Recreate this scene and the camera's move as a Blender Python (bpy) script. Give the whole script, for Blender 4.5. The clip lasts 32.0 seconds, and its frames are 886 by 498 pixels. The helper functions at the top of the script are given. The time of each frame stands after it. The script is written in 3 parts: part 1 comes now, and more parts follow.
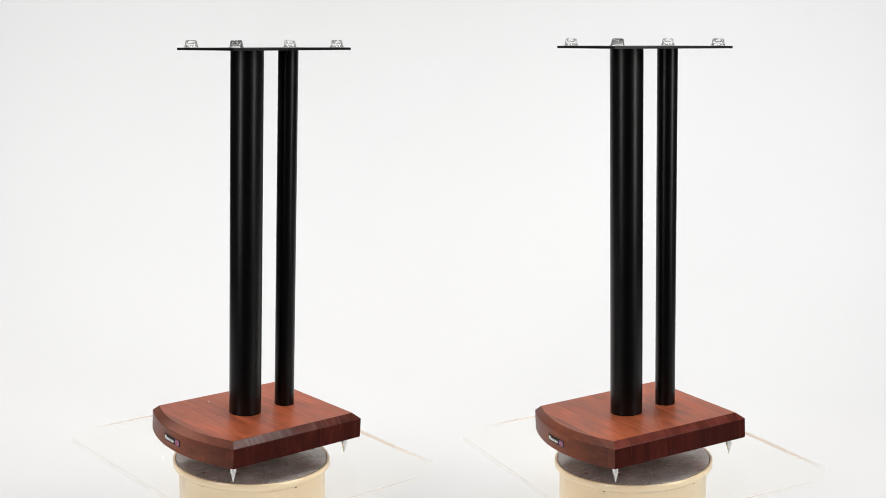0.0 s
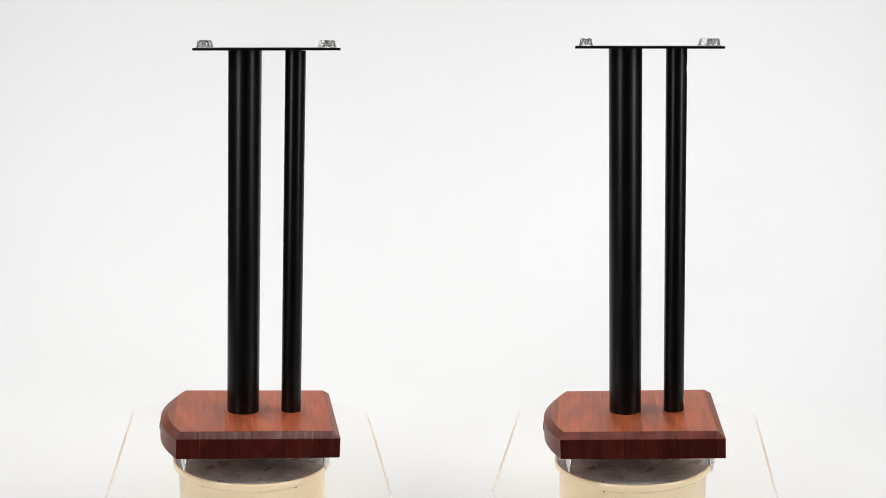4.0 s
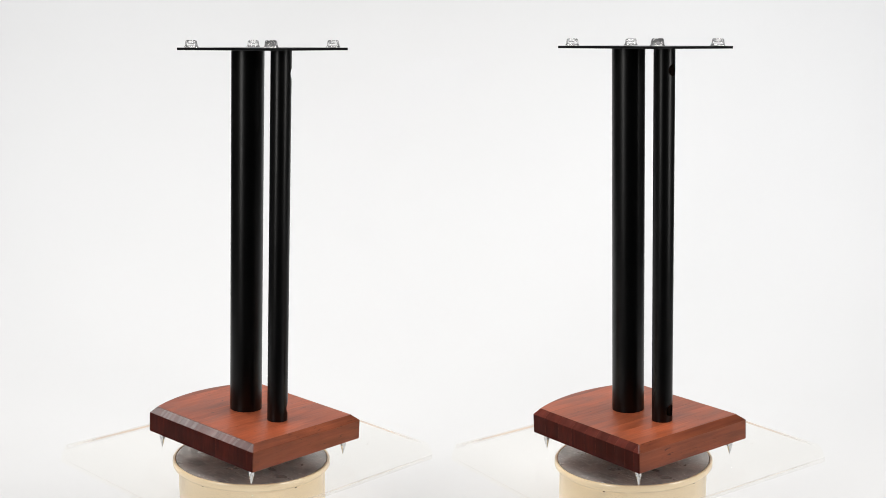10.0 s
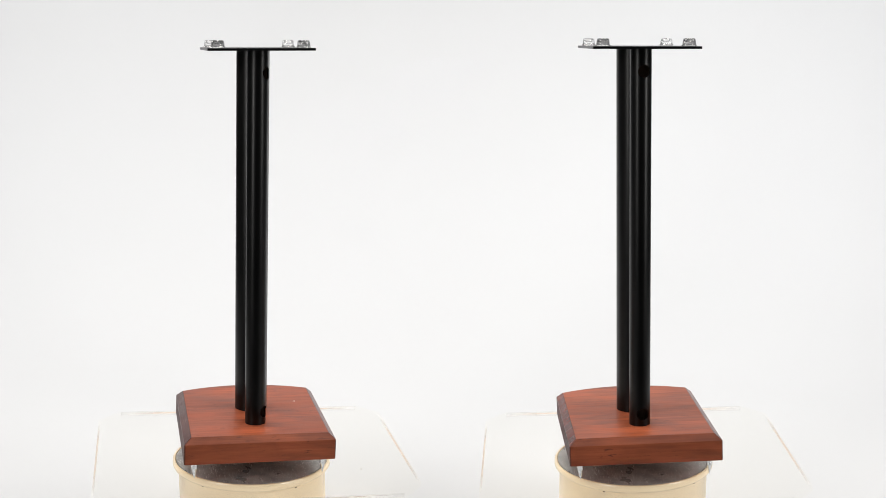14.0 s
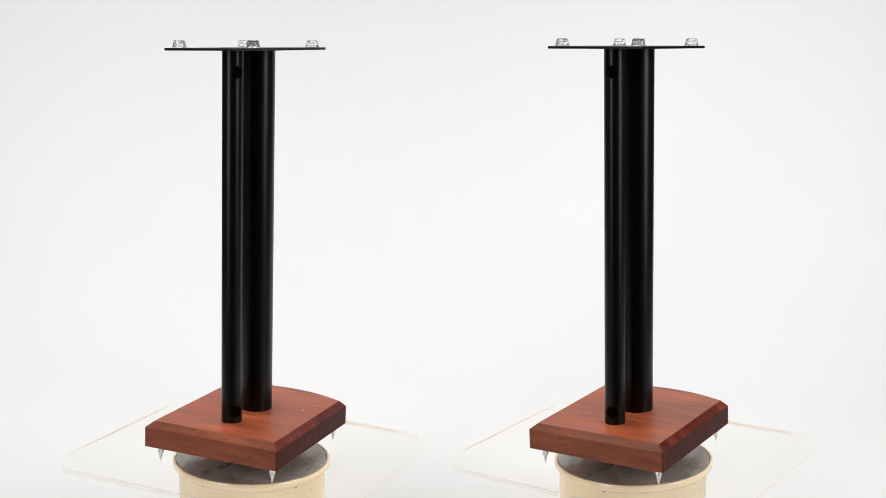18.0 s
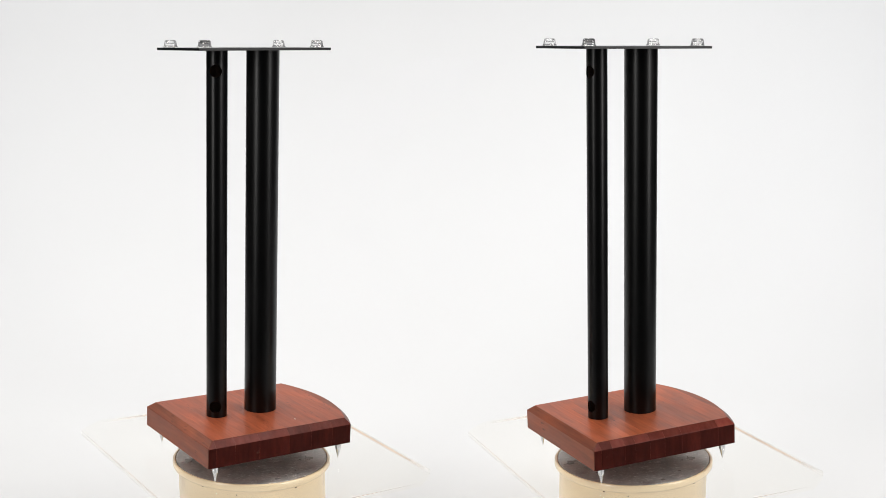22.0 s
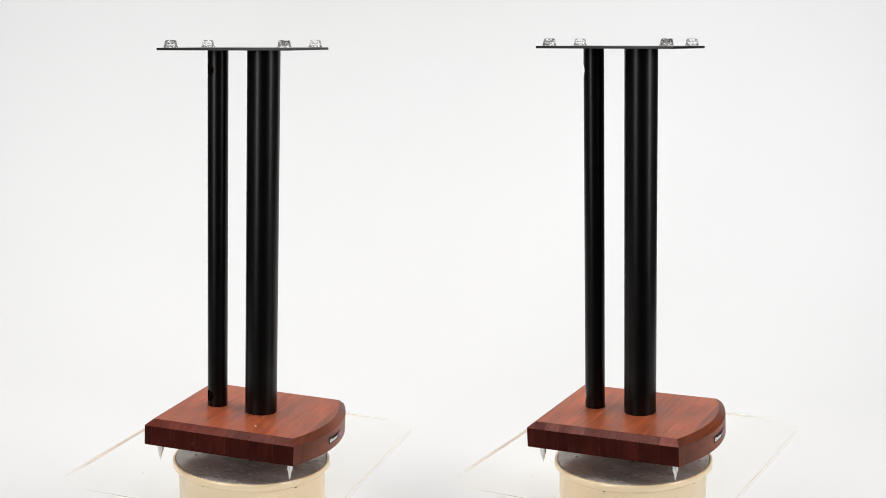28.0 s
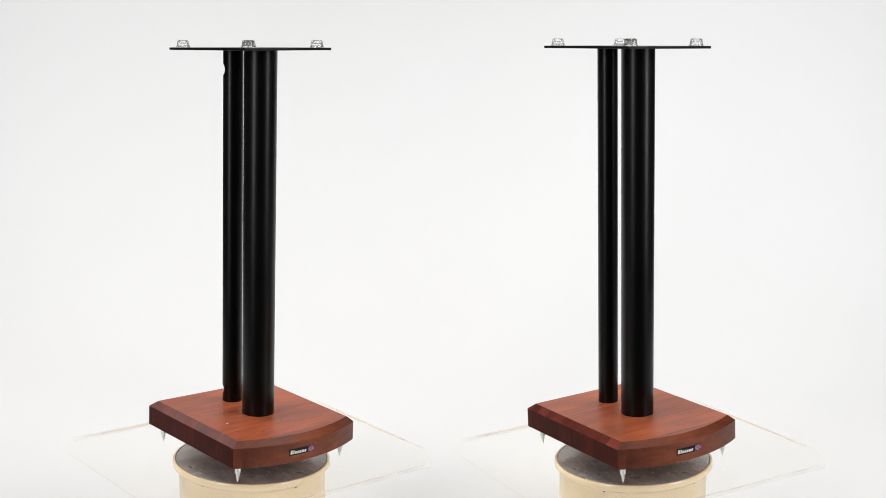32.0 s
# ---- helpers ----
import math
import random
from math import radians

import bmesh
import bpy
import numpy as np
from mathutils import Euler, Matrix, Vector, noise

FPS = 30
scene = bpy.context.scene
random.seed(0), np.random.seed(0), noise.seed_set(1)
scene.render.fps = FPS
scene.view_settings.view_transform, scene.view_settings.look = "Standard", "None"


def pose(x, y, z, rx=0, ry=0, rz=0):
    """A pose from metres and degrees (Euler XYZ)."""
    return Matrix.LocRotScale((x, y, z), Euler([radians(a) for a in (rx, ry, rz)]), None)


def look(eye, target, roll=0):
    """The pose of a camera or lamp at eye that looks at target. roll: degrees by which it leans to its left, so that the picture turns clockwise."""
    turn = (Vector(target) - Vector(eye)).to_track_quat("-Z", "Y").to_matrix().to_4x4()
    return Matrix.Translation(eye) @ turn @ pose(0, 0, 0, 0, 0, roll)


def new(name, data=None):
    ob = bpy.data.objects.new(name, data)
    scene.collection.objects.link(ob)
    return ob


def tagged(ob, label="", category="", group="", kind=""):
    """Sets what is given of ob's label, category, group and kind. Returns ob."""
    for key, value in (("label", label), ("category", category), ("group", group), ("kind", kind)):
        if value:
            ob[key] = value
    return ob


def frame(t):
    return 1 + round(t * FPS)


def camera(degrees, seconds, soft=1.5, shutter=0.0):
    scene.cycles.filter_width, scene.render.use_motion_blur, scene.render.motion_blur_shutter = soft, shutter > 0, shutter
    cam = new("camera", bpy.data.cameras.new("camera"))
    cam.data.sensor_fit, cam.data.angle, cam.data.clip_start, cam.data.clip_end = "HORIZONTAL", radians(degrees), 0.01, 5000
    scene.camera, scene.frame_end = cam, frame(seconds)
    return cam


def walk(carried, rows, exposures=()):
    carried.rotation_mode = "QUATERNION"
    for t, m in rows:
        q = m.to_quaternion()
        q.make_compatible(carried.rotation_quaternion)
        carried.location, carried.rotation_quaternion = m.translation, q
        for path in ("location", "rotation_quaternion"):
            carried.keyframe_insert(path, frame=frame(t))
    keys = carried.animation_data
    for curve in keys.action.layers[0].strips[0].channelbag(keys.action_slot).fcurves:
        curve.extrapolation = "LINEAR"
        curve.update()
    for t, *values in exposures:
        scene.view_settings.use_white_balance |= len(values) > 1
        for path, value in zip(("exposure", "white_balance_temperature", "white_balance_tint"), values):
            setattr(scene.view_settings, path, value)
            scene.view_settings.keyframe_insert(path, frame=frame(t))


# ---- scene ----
# Two speaker stands turn on two turntables before a white studio backdrop.
# Camera: on a tripod, 1.55 m high, looking slightly down at both stands.
cam = camera(41.86, 32.0, soft=0.8)
LENS_POSE = pose(0.0, 0.0, 1.55, 90 - 10.238, 0, 0)
walk(cam, [(0.0, LENS_POSE), (32.0, LENS_POSE)])

# ---- light ----
world = bpy.data.worlds.new("studio_world")
scene.world = world
world.use_nodes = True
world.node_tree.nodes["Background"].inputs["Color"].default_value = (0.9, 0.95, 1.0, 1)
world.node_tree.nodes["Background"].inputs["Strength"].default_value = 0.05
scene.view_settings.exposure = -0.41


def softbox(name, eye, target, width, height, power, colour=(1.0, 0.98, 0.96), spread=180):
    data = bpy.data.lights.new(name, "AREA")
    data.shape, data.size, data.size_y = "RECTANGLE", width, height
    data.energy, data.color, data.spread = power, colour, radians(spread)
    ob = new(name, data)
    ob.matrix_world = look(eye, target)
    return ob


softbox("overhead_softbox", (0.0, 1.90, 2.85), (0.0, 1.80, 0.9), 2.4, 1.0, 65)
softbox("side_softbox", (-2.15, 2.35, 2.55), (-0.1, 1.80, 0.95), 1.1, 0.8, 24)
softbox("side_softbox", (2.3, 1.25, 2.35), (0.1, 1.80, 0.95), 1.1, 0.8, 15)
for side, power in ((-1, 10.4), (1, 15.5)):
    softbox("backdrop_light", (side * 1.45, 2.55, 2.9), (side * 1.35, 3.75, 1.0), 1.9, 0.3, power, (0.97, 0.98, 1.0), 118)
softbox("front_softbox", (-1.50, 0.05, 1.75), (-0.2, 1.80, 1.3), 0.38, 1.4, 22)
softbox("front_softbox", (1.85, 0.55, 1.75), (0.2, 1.80, 1.3), 0.38, 1.4, 22)

# ---- materials ----


def material(name):
    m = bpy.data.materials.new(name)
    m.use_nodes = True
    nt = m.node_tree
    return m, nt, nt.nodes["Principled BSDF"]


def node(nt, kind, **values):
    n = nt.nodes.new(kind)
    for key, value in values.items():
        n.inputs[key.replace("_", " ")].default_value = value
    return n


def mixed(nt, factor, a, b, blend="MIX"):
    """Colour mix; a and b are colours or sockets, factor a number or socket."""
    n = nt.nodes.new("ShaderNodeMix")
    n.data_type, n.blend_type = "RGBA", blend
    for slot, value in ((0, factor), (6, a), (7, b)):
        if isinstance(value, bpy.types.NodeSocket):
            nt.links.new(value, n.inputs[slot])
        else:
            n.inputs[slot].default_value = value
    return n.outputs[2]


def coords(nt, scale=(1, 1, 1), where="Object"):
    tex = nt.nodes.new("ShaderNodeTexCoord")
    mp = node(nt, "ShaderNodeMapping", Scale=scale)
    nt.links.new(tex.outputs[where], mp.inputs["Vector"])
    return mp.outputs["Vector"]


def noise_out(nt, vector, scale=1.0, detail=4.0, rough=0.55, distortion=0.0):
    n = node(nt, "ShaderNodeTexNoise", Scale=scale, Detail=detail, Roughness=rough, Distortion=distortion)
    nt.links.new(vector, n.inputs["Vector"])
    return n.outputs["Fac"]


def ramp(nt, fac, *stops):
    n = nt.nodes.new("ShaderNodeValToRGB")
    el = n.color_ramp.elements
    while len(el) < len(stops):
        el.new(0.5)
    for e, (p, c) in zip(el, stops):
        e.position, e.color = p, c if len(c) == 4 else (*c, 1)
    nt.links.new(fac, n.inputs["Fac"])
    return n.outputs["Color"]


def bump(nt, bsdf, height, strength, distance):
    b = node(nt, "ShaderNodeBump", Strength=strength, Distance=distance)
    nt.links.new(height, b.inputs["Height"])
    nt.links.new(b.outputs["Normal"], bsdf.inputs["Normal"])


def grey(v):
    return (v, v, v, 1)


def make_wood(name, end_grain, plain, tone_up=1.0):
    """Red-brown oiled hardwood; the grain runs along x. plain: how alike the staves are."""
    m, nt, p = material(name)
    info = nt.nodes.new("ShaderNodeObjectInfo")
    jump = nt.nodes.new("ShaderNodeVectorMath")
    jump.operation = "MULTIPLY_ADD"
    tex = nt.nodes.new("ShaderNodeTexCoord")
    nt.links.new(info.outputs["Random"], jump.inputs[0])
    jump.inputs[1].default_value = (3.7, 5.1, 2.3)
    nt.links.new(tex.outputs["Object"], jump.inputs[2])

    def at(scale):
        mp = node(nt, "ShaderNodeMapping", Scale=scale)
        nt.links.new(jump.outputs[0], mp.inputs["Vector"])
        return mp.outputs["Vector"]

    if end_grain:
        fine = noise_out(nt, at((90, 170, 26)), 1, 5, 0.6)
        broad = noise_out(nt, at((6, 34, 9)), 1, 4, 0.6, 0.4)
        base = ramp(nt, fine, (0.3, (0.043, 0.0064, 0.0044)), (0.72, (0.068, 0.0103, 0.0066)))
        tone = ramp(nt, broad, (0.30, grey(0.72)), (0.5, grey(0.95)), (0.72, grey(1.55)))
    else:
        fine = noise_out(nt, at((11, 210, 210)), 1, 6, 0.65, 0.35)
        broad = noise_out(nt, at((7, 17, 17)), 1, 6, 0.60, 0.9)
        base = ramp(nt, fine, (0.20, (0.209, 0.041, 0.0170)), (0.42, (0.283, 0.062, 0.0237)), (0.58, (0.322, 0.0745, 0.0286)), (0.82, (0.405, 0.107, 0.0433)))
        streak = ramp(nt, noise_out(nt, at((9, 46, 46)), 1, 2.5, 0.5, 0.9), (0.30, grey(0.78)), (0.52, grey(1.0)), (0.72, grey(1.16)))
        base = mixed(nt, 1.0, base, streak, "MULTIPLY")
        tone = ramp(nt, broad, (0.28, grey(0.68)), (0.50, grey(1.02)), (0.74, grey(1.32)))
    col = mixed(nt, 1.0, base, tone, "MULTIPLY")
    stave = ramp(nt, info.outputs["Random"], (0.0, grey(1.0 - plain)), (0.5, grey(1.0)), (1.0, grey(1.0 + plain)))
    col = mixed(nt, 1.0, col, stave, "MULTIPLY")
    # a few short dark flecks along the grain, in clusters
    fleck = ramp(nt, noise_out(nt, at((58, 300, 300)), 1, 3, 0.6, 0.5), (0.60, grey(0)), (0.69, grey(1)))
    cluster = ramp(nt, noise_out(nt, at((13, 26, 26)), 1, 2, 0.5), (0.48, grey(0)), (0.62, grey(0.8)))
    col = mixed(nt, mixed(nt, 1.0, fleck, cluster, "MULTIPLY"), col, (0.060, 0.014, 0.008, 1))
    # pale scuffs
    scuff = noise_out(nt, at((25, 70, 70)), 1, 6, 0.7)
    scuff = ramp(nt, scuff, (0.66, grey(0)), (0.80, grey(1)))
    col = mixed(nt, mixed(nt, 1.0, scuff, grey(0.20), "MULTIPLY"), col, (0.42, 0.25, 0.20, 1))
    if tone_up != 1.0:
        col = mixed(nt, 1.0, col, (tone_up, tone_up * 1.03, tone_up, 1), "MULTIPLY")
    if not end_grain:
        # the oil sinks in deeper, and darker, where a face is cut across the fibres
        geo = nt.nodes.new("ShaderNodeNewGeometry")
        turn = nt.nodes.new("ShaderNodeVectorTransform")
        turn.vector_type, turn.convert_from, turn.convert_to = "NORMAL", "WORLD", "OBJECT"
        nt.links.new(geo.outputs["True Normal"], turn.inputs[0])
        split = nt.nodes.new("ShaderNodeSeparateXYZ")
        nt.links.new(turn.outputs[0], split.inputs[0])
        size = nt.nodes.new("ShaderNodeMath")
        size.operation = "ABSOLUTE"
        nt.links.new(split.outputs["X"], size.inputs[0])
        across = node(nt, "ShaderNodeMapRange", From_Min=0.02, From_Max=0.42)
        nt.links.new(size.outputs[0], across.inputs["Value"])
        col = mixed(nt, across.outputs["Result"], col, mixed(nt, 1.0, col, (0.42, 0.38, 0.40, 1), "MULTIPLY"))
    nt.links.new(col, p.inputs["Base Color"])
    r = ramp(nt, broad, (0.2, grey(0.34)), (0.8, grey(0.50)))
    nt.links.new(r, p.inputs["Roughness"])
    p.inputs["Specular IOR Level"].default_value = 0.06 if end_grain else 0.38
    bump(nt, p, fine, 0.18, 0.0005)
    return m


WOOD = make_wood("red_hardwood", False, 0.09)
WOOD_STRIPED = make_wood("red_hardwood_dark_stave", False, 0.13, 0.97)
WOOD_PALE = make_wood("red_hardwood_pale_stave", False, 0.12, 1.20)
# darker front stave; at the rear it paints shade into the back face
WOOD_DARK_SHADED = make_wood("red_hardwood_dark_front_shaded_rear", False, 0.05, 0.78)
CHAMFERED = make_wood("routed_hardwood_chamfer", False, 0.07, 0.60)
CHAMFERED.node_tree.nodes["Principled BSDF"].inputs["Specular IOR Level"].default_value = 0.20
END_GRAIN = make_wood("hardwood_end_grain", True, 0.11)


def make_edge(name, ticks, lift=1.0, sheen=1.0):
    """The planed edge across the end grain: saw ticks, their sheen partly painted in as paler colour."""
    m, nt, p = material(name)
    info = nt.nodes.new("ShaderNodeObjectInfo")
    # chatter of the plane: short flats side by side, each with its own sheen
    cell = nt.nodes.new("ShaderNodeTexVoronoi")
    cell.voronoi_dimensions, cell.feature = "1D", "F1"
    cell.inputs["Scale"].default_value = 210
    split = nt.nodes.new("ShaderNodeSeparateXYZ")
    nt.links.new(coords(nt), split.inputs[0])
    wob = nt.nodes.new("ShaderNodeMath")
    wob.operation = "MULTIPLY_ADD"
    nt.links.new(noise_out(nt, coords(nt), 60, 2), wob.inputs[0])
    wob.inputs[1].default_value = 0.008
    nt.links.new(split.outputs["Y"], wob.inputs[2])
    nt.links.new(wob.outputs[0], cell.inputs["W"])
    flat = nt.nodes.new("ShaderNodeSeparateColor")
    nt.links.new(cell.outputs["Color"], flat.inputs[0])
    tick = flat.outputs[0]
    patchy = noise_out(nt, coords(nt, (20, 22, 20)), 1, 3)
    col = ramp(nt, noise_out(nt, coords(nt, (40, 60, 40)), 1, 4), (0.3, (0.048, 0.0100, 0.0072)), (0.7, (0.082, 0.0185, 0.0130)))
    col = mixed(nt, 1.0, col, ramp(nt, info.outputs["Random"], (0.0, grey(0.80 * lift)), (1.0, grey(1.30 * lift))), "MULTIPLY")
    # part of the ticks' grey sheen is painted into the base colour
    painted_sheen = mixed(nt, 1.0, ramp(nt, tick, (0.45, grey(0.03)), (0.95, grey(ticks * 0.36))), ramp(nt, patchy, (0.36, grey(0.25)), (0.62, grey(1))), "MULTIPLY")
    nt.links.new(mixed(nt, painted_sheen, col, (0.24, 0.135, 0.11, 1)), p.inputs["Base Color"])
    p.inputs["Roughness"].default_value = 0.19
    nt.links.new(ramp(nt, tick, (0.2, grey(sheen * (0.12 + 0.40 * ticks))), (0.9, grey(sheen * (0.14 + 0.90 * ticks)))), p.inputs["Specular IOR Level"])
    bump(nt, p, tick, 0.10 * ticks, 0.0008)
    return m


EDGE_GRAIN = make_edge("sheen_painted_end_grain_edge", 0.58, 1.0, 0.55)
EDGE_PLAIN = make_edge("plain_end_grain_edge", 0.22, 1.75, 0.6)
EDGE_DARK = make_edge("softly_sheened_end_grain_edge", 0.20, 1.75, 0.22)
EDGE_PALE = make_edge("pale_end_grain_edge", 0.25, 2.6, 0.3)


def make_black(name, value, rough, shine=0.275):
    m, nt, p = material(name)
    v = coords(nt)
    n = noise_out(nt, v, 900, 3, 0.6)
    big = noise_out(nt, v, 9, 3, 0.5)
    nt.links.new(ramp(nt, big, (0.3, (value * 0.75, value * 0.85, value * 0.95)), (0.7, (value * 0.95, value * 1.1, value * 1.25))), p.inputs["Base Color"])
    nt.links.new(ramp(nt, big, (0.3, grey(rough - 0.03)), (0.7, grey(rough + 0.04))), p.inputs["Roughness"])
    p.inputs["Specular IOR Level"].default_value = shine
    bump(nt, p, n, 0.10, 0.0003)
    return m


BLACK = make_black("black_powder_coat", 0.0012, 0.32)
BLACK_PLATE = make_black("black_plate_coat", 0.003, 0.30, 0.22)

CHROME, nt, p = material("bright_steel")
p.inputs["Metallic"].default_value = 1.0
nt.links.new(ramp(nt, noise_out(nt, coords(nt), 160, 3), (0.3, (0.62, 0.64, 0.66)), (0.7, (0.86, 0.87, 0.88))), p.inputs["Base Color"])
p.inputs["Roughness"].default_value = 0.22

RUBBER, nt, p = material("clear_rubber")
p.inputs["Base Color"].default_value = (0.985, 0.98, 0.97, 1)
p.inputs["Transmission Weight"].default_value = 1.0
p.inputs["IOR"].default_value = 1.42
nt.links.new(ramp(nt, noise_out(nt, coords(nt), 300, 3), (0.3, grey(0.01)), (0.7, grey(0.06))), p.inputs["Roughness"])
see = nt.nodes.new("ShaderNodeBsdfTransparent")
mix = node(nt, "ShaderNodeMixShader", Fac=0.30)
nt.links.new(p.outputs[0], mix.inputs[1])
nt.links.new(see.outputs[0], mix.inputs[2])
nt.links.new(mix.outputs[0], nt.nodes["Material Output"].inputs["Surface"])

def make_clear(name, gloss, haze):
    """Clear acrylic: light passes straight through; the upper face also mirrors, a sawn one scatters a little."""
    m, nt, p = material(name)
    nt.nodes.remove(p)
    clear = node(nt, "ShaderNodeBsdfTransparent", Color=(1.0, 0.997, 0.986, 1))
    out = clear.outputs[0]
    mix = nt.nodes.new("ShaderNodeMixShader")
    if gloss:
        other = node(nt, "ShaderNodeBsdfGlossy")
        nt.links.new(ramp(nt, noise_out(nt, coords(nt), 14, 4), (0.35, grey(0.03)), (0.75, grey(0.12))), other.inputs["Roughness"])
        factor = node(nt, "ShaderNodeFresnel", IOR=1.08).outputs[0]
    else:
        other = node(nt, "ShaderNodeBsdfDiffuse", Color=(0.90, 0.89, 0.88, 1))
        factor = ramp(nt, noise_out(nt, coords(nt, (20, 20, 200)), 1, 4), (0.35, grey(haze * 0.6)), (0.65, grey(haze * 1.4)))
    if gloss or haze:
        nt.links.new(factor, mix.inputs[0])
        nt.links.new(out, mix.inputs[1])
        nt.links.new(other.outputs[0], mix.inputs[2])
        out = mix.outputs[0]
    nt.links.new(out, nt.nodes["Material Output"].inputs["Surface"])
    return m


ACRYLIC = make_clear("clear_acrylic", False, 0.0)
ACRYLIC_TOP = make_clear("clear_acrylic_polished", True, 0.0)
ACRYLIC_SAWN = make_clear("sawn_acrylic_side", False, 0.13)

# acrylic bevel: paler and thinner towards the corners, a painted fade into white
ACRYLIC_EDGE, nt, p = material("acrylic_bevel_painted_light")
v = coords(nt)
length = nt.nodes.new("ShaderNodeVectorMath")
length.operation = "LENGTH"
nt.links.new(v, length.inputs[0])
faded = node(nt, "ShaderNodeMapRange", From_Min=0.225, From_Max=0.288, To_Min=0.62, To_Max=0.0)
nt.links.new(length.outputs["Value"], faded.inputs["Value"])
# the peach tint paints in light reflected from drum and wood
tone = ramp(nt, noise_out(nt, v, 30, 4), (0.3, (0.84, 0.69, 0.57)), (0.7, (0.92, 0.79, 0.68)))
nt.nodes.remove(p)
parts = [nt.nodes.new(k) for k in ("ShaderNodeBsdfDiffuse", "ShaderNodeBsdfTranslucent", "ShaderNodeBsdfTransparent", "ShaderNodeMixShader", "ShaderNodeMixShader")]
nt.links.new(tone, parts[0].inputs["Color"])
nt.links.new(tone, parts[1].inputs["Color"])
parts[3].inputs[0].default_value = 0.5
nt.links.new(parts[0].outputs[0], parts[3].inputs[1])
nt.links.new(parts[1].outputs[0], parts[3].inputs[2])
nt.links.new(faded.outputs["Result"], parts[4].inputs[0])
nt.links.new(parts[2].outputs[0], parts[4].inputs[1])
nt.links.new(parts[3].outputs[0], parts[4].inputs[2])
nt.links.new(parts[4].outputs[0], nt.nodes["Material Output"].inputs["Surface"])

CREAM, nt, p = material("cream_drum_plastic")
v = coords(nt)
col = ramp(nt, noise_out(nt, v, 6, 4), (0.3, (0.995, 0.80, 0.53)), (0.7, (1.0, 0.84, 0.585)))
spots = ramp(nt, noise_out(nt, v, 55, 5, 0.7), (0.70, grey(0)), (0.74, grey(0.6)))
nt.links.new(mixed(nt, spots, col, (0.55, 0.40, 0.26, 1)), p.inputs["Base Color"])
p.inputs["Roughness"].default_value = 0.24
p.inputs["Specular IOR Level"].default_value = 0.9
bump(nt, p, noise_out(nt, v, 40, 4), 0.1, 0.001)

PLATTER, nt, p = material("worn_dark_metal")
v = coords(nt)
col = ramp(nt, noise_out(nt, v, 30, 6, 0.65), (0.34, (0.27, 0.262, 0.256)), (0.66, (0.47, 0.45, 0.435)))
flake = ramp(nt, noise_out(nt, v, 260, 3, 0.6, 0.8), (0.68, grey(0)), (0.72, grey(0.8)))
col = mixed(nt, flake, col, (0.85, 0.84, 0.82, 1))
scr = None
for turn, size in ((0.4, 1.0), (1.1, 0.9), (1.9, 1.2), (2.7, 0.8)):
    tex = nt.nodes.new("ShaderNodeTexCoord")
    mp = node(nt, "ShaderNodeMapping", Rotation=(0, 0, turn), Scale=(560 * size, 48 * size, 1))
    nt.links.new(tex.outputs["Object"], mp.inputs["Vector"])
    s = ramp(nt, noise_out(nt, mp.outputs["Vector"], 1, 3, 0.6, 1.6), (0.645, grey(0)), (0.68, grey(1.0)))
    scr = s if scr is None else mixed(nt, 1.0, scr, s, "LIGHTEN")
nt.links.new(mixed(nt, scr, col, (0.86, 0.85, 0.83, 1)), p.inputs["Base Color"])
p.inputs["Metallic"].default_value = 0.45
nt.links.new(ramp(nt, noise_out(nt, v, 22, 4), (0.3, grey(0.24)), (0.7, grey(0.42))), p.inputs["Roughness"])

TABLE, nt, p = material("cream_laminate")
v = coords(nt)
nt.links.new(ramp(nt, noise_out(nt, v, 5, 4), (0.3, (0.69, 0.67, 0.625)), (0.7, (0.73, 0.712, 0.67))), p.inputs["Base Color"])
p.inputs["Roughness"].default_value = 0.45

PAPER, nt, p = material("white_backdrop_paper")
v = coords(nt)
nt.links.new(ramp(nt, noise_out(nt, v, 0.9, 3, 0.5), (0.3, (0.612, 0.616, 0.620)), (0.7, (0.630, 0.634, 0.638))), p.inputs["Base Color"])
p.inputs["Roughness"].default_value = 0.85
bump(nt, p, noise_out(nt, v, 60, 3), 0.05, 0.001)

ROOM, nt, p = material("dark_grey_studio_paint")
v = coords(nt)
nt.links.new(ramp(nt, noise_out(nt, v, 3, 4), (0.3, grey(0.06)), (0.7, grey(0.075))), p.inputs["Base Color"])
p.inputs["Roughness"].default_value = 0.8


def plain(name, colour, rough=0.4):
    m, nt, p = material(name)
    c = noise_out(nt, coords(nt), 400, 2)
    lo, hi = tuple(0.9 * a for a in colour), tuple(min(1, 1.08 * a) for a in colour)
    nt.links.new(ramp(nt, c, (0.3, lo), (0.7, hi)), p.inputs["Base Color"])
    p.inputs["Roughness"].default_value = rough
    return m


BADGE_BLACK = plain("badge_black", (0.004, 0.004, 0.004), 0.75)
FLAG_PINK = plain("flag_pink", (0.62, 0.40, 0.48), 0.5)
BADGE_WHITE = plain("badge_white", (0.80, 0.80, 0.80), 0.3)
FLAG_BLUE = plain("flag_blue", (0.14, 0.08, 0.24), 0.45)
FLAG_RED = plain("flag_red", (0.42, 0.07, 0.12), 0.45)
CHIP = plain("brown_chipped_plastic", (0.20, 0.13, 0.07), 0.8)
DUST = plain("pale_dust", (0.75, 0.68, 0.60), 0.9)

DARK_INSIDE = plain("raw_tube_inside", (0.20, 0.15, 0.115), 0.5)

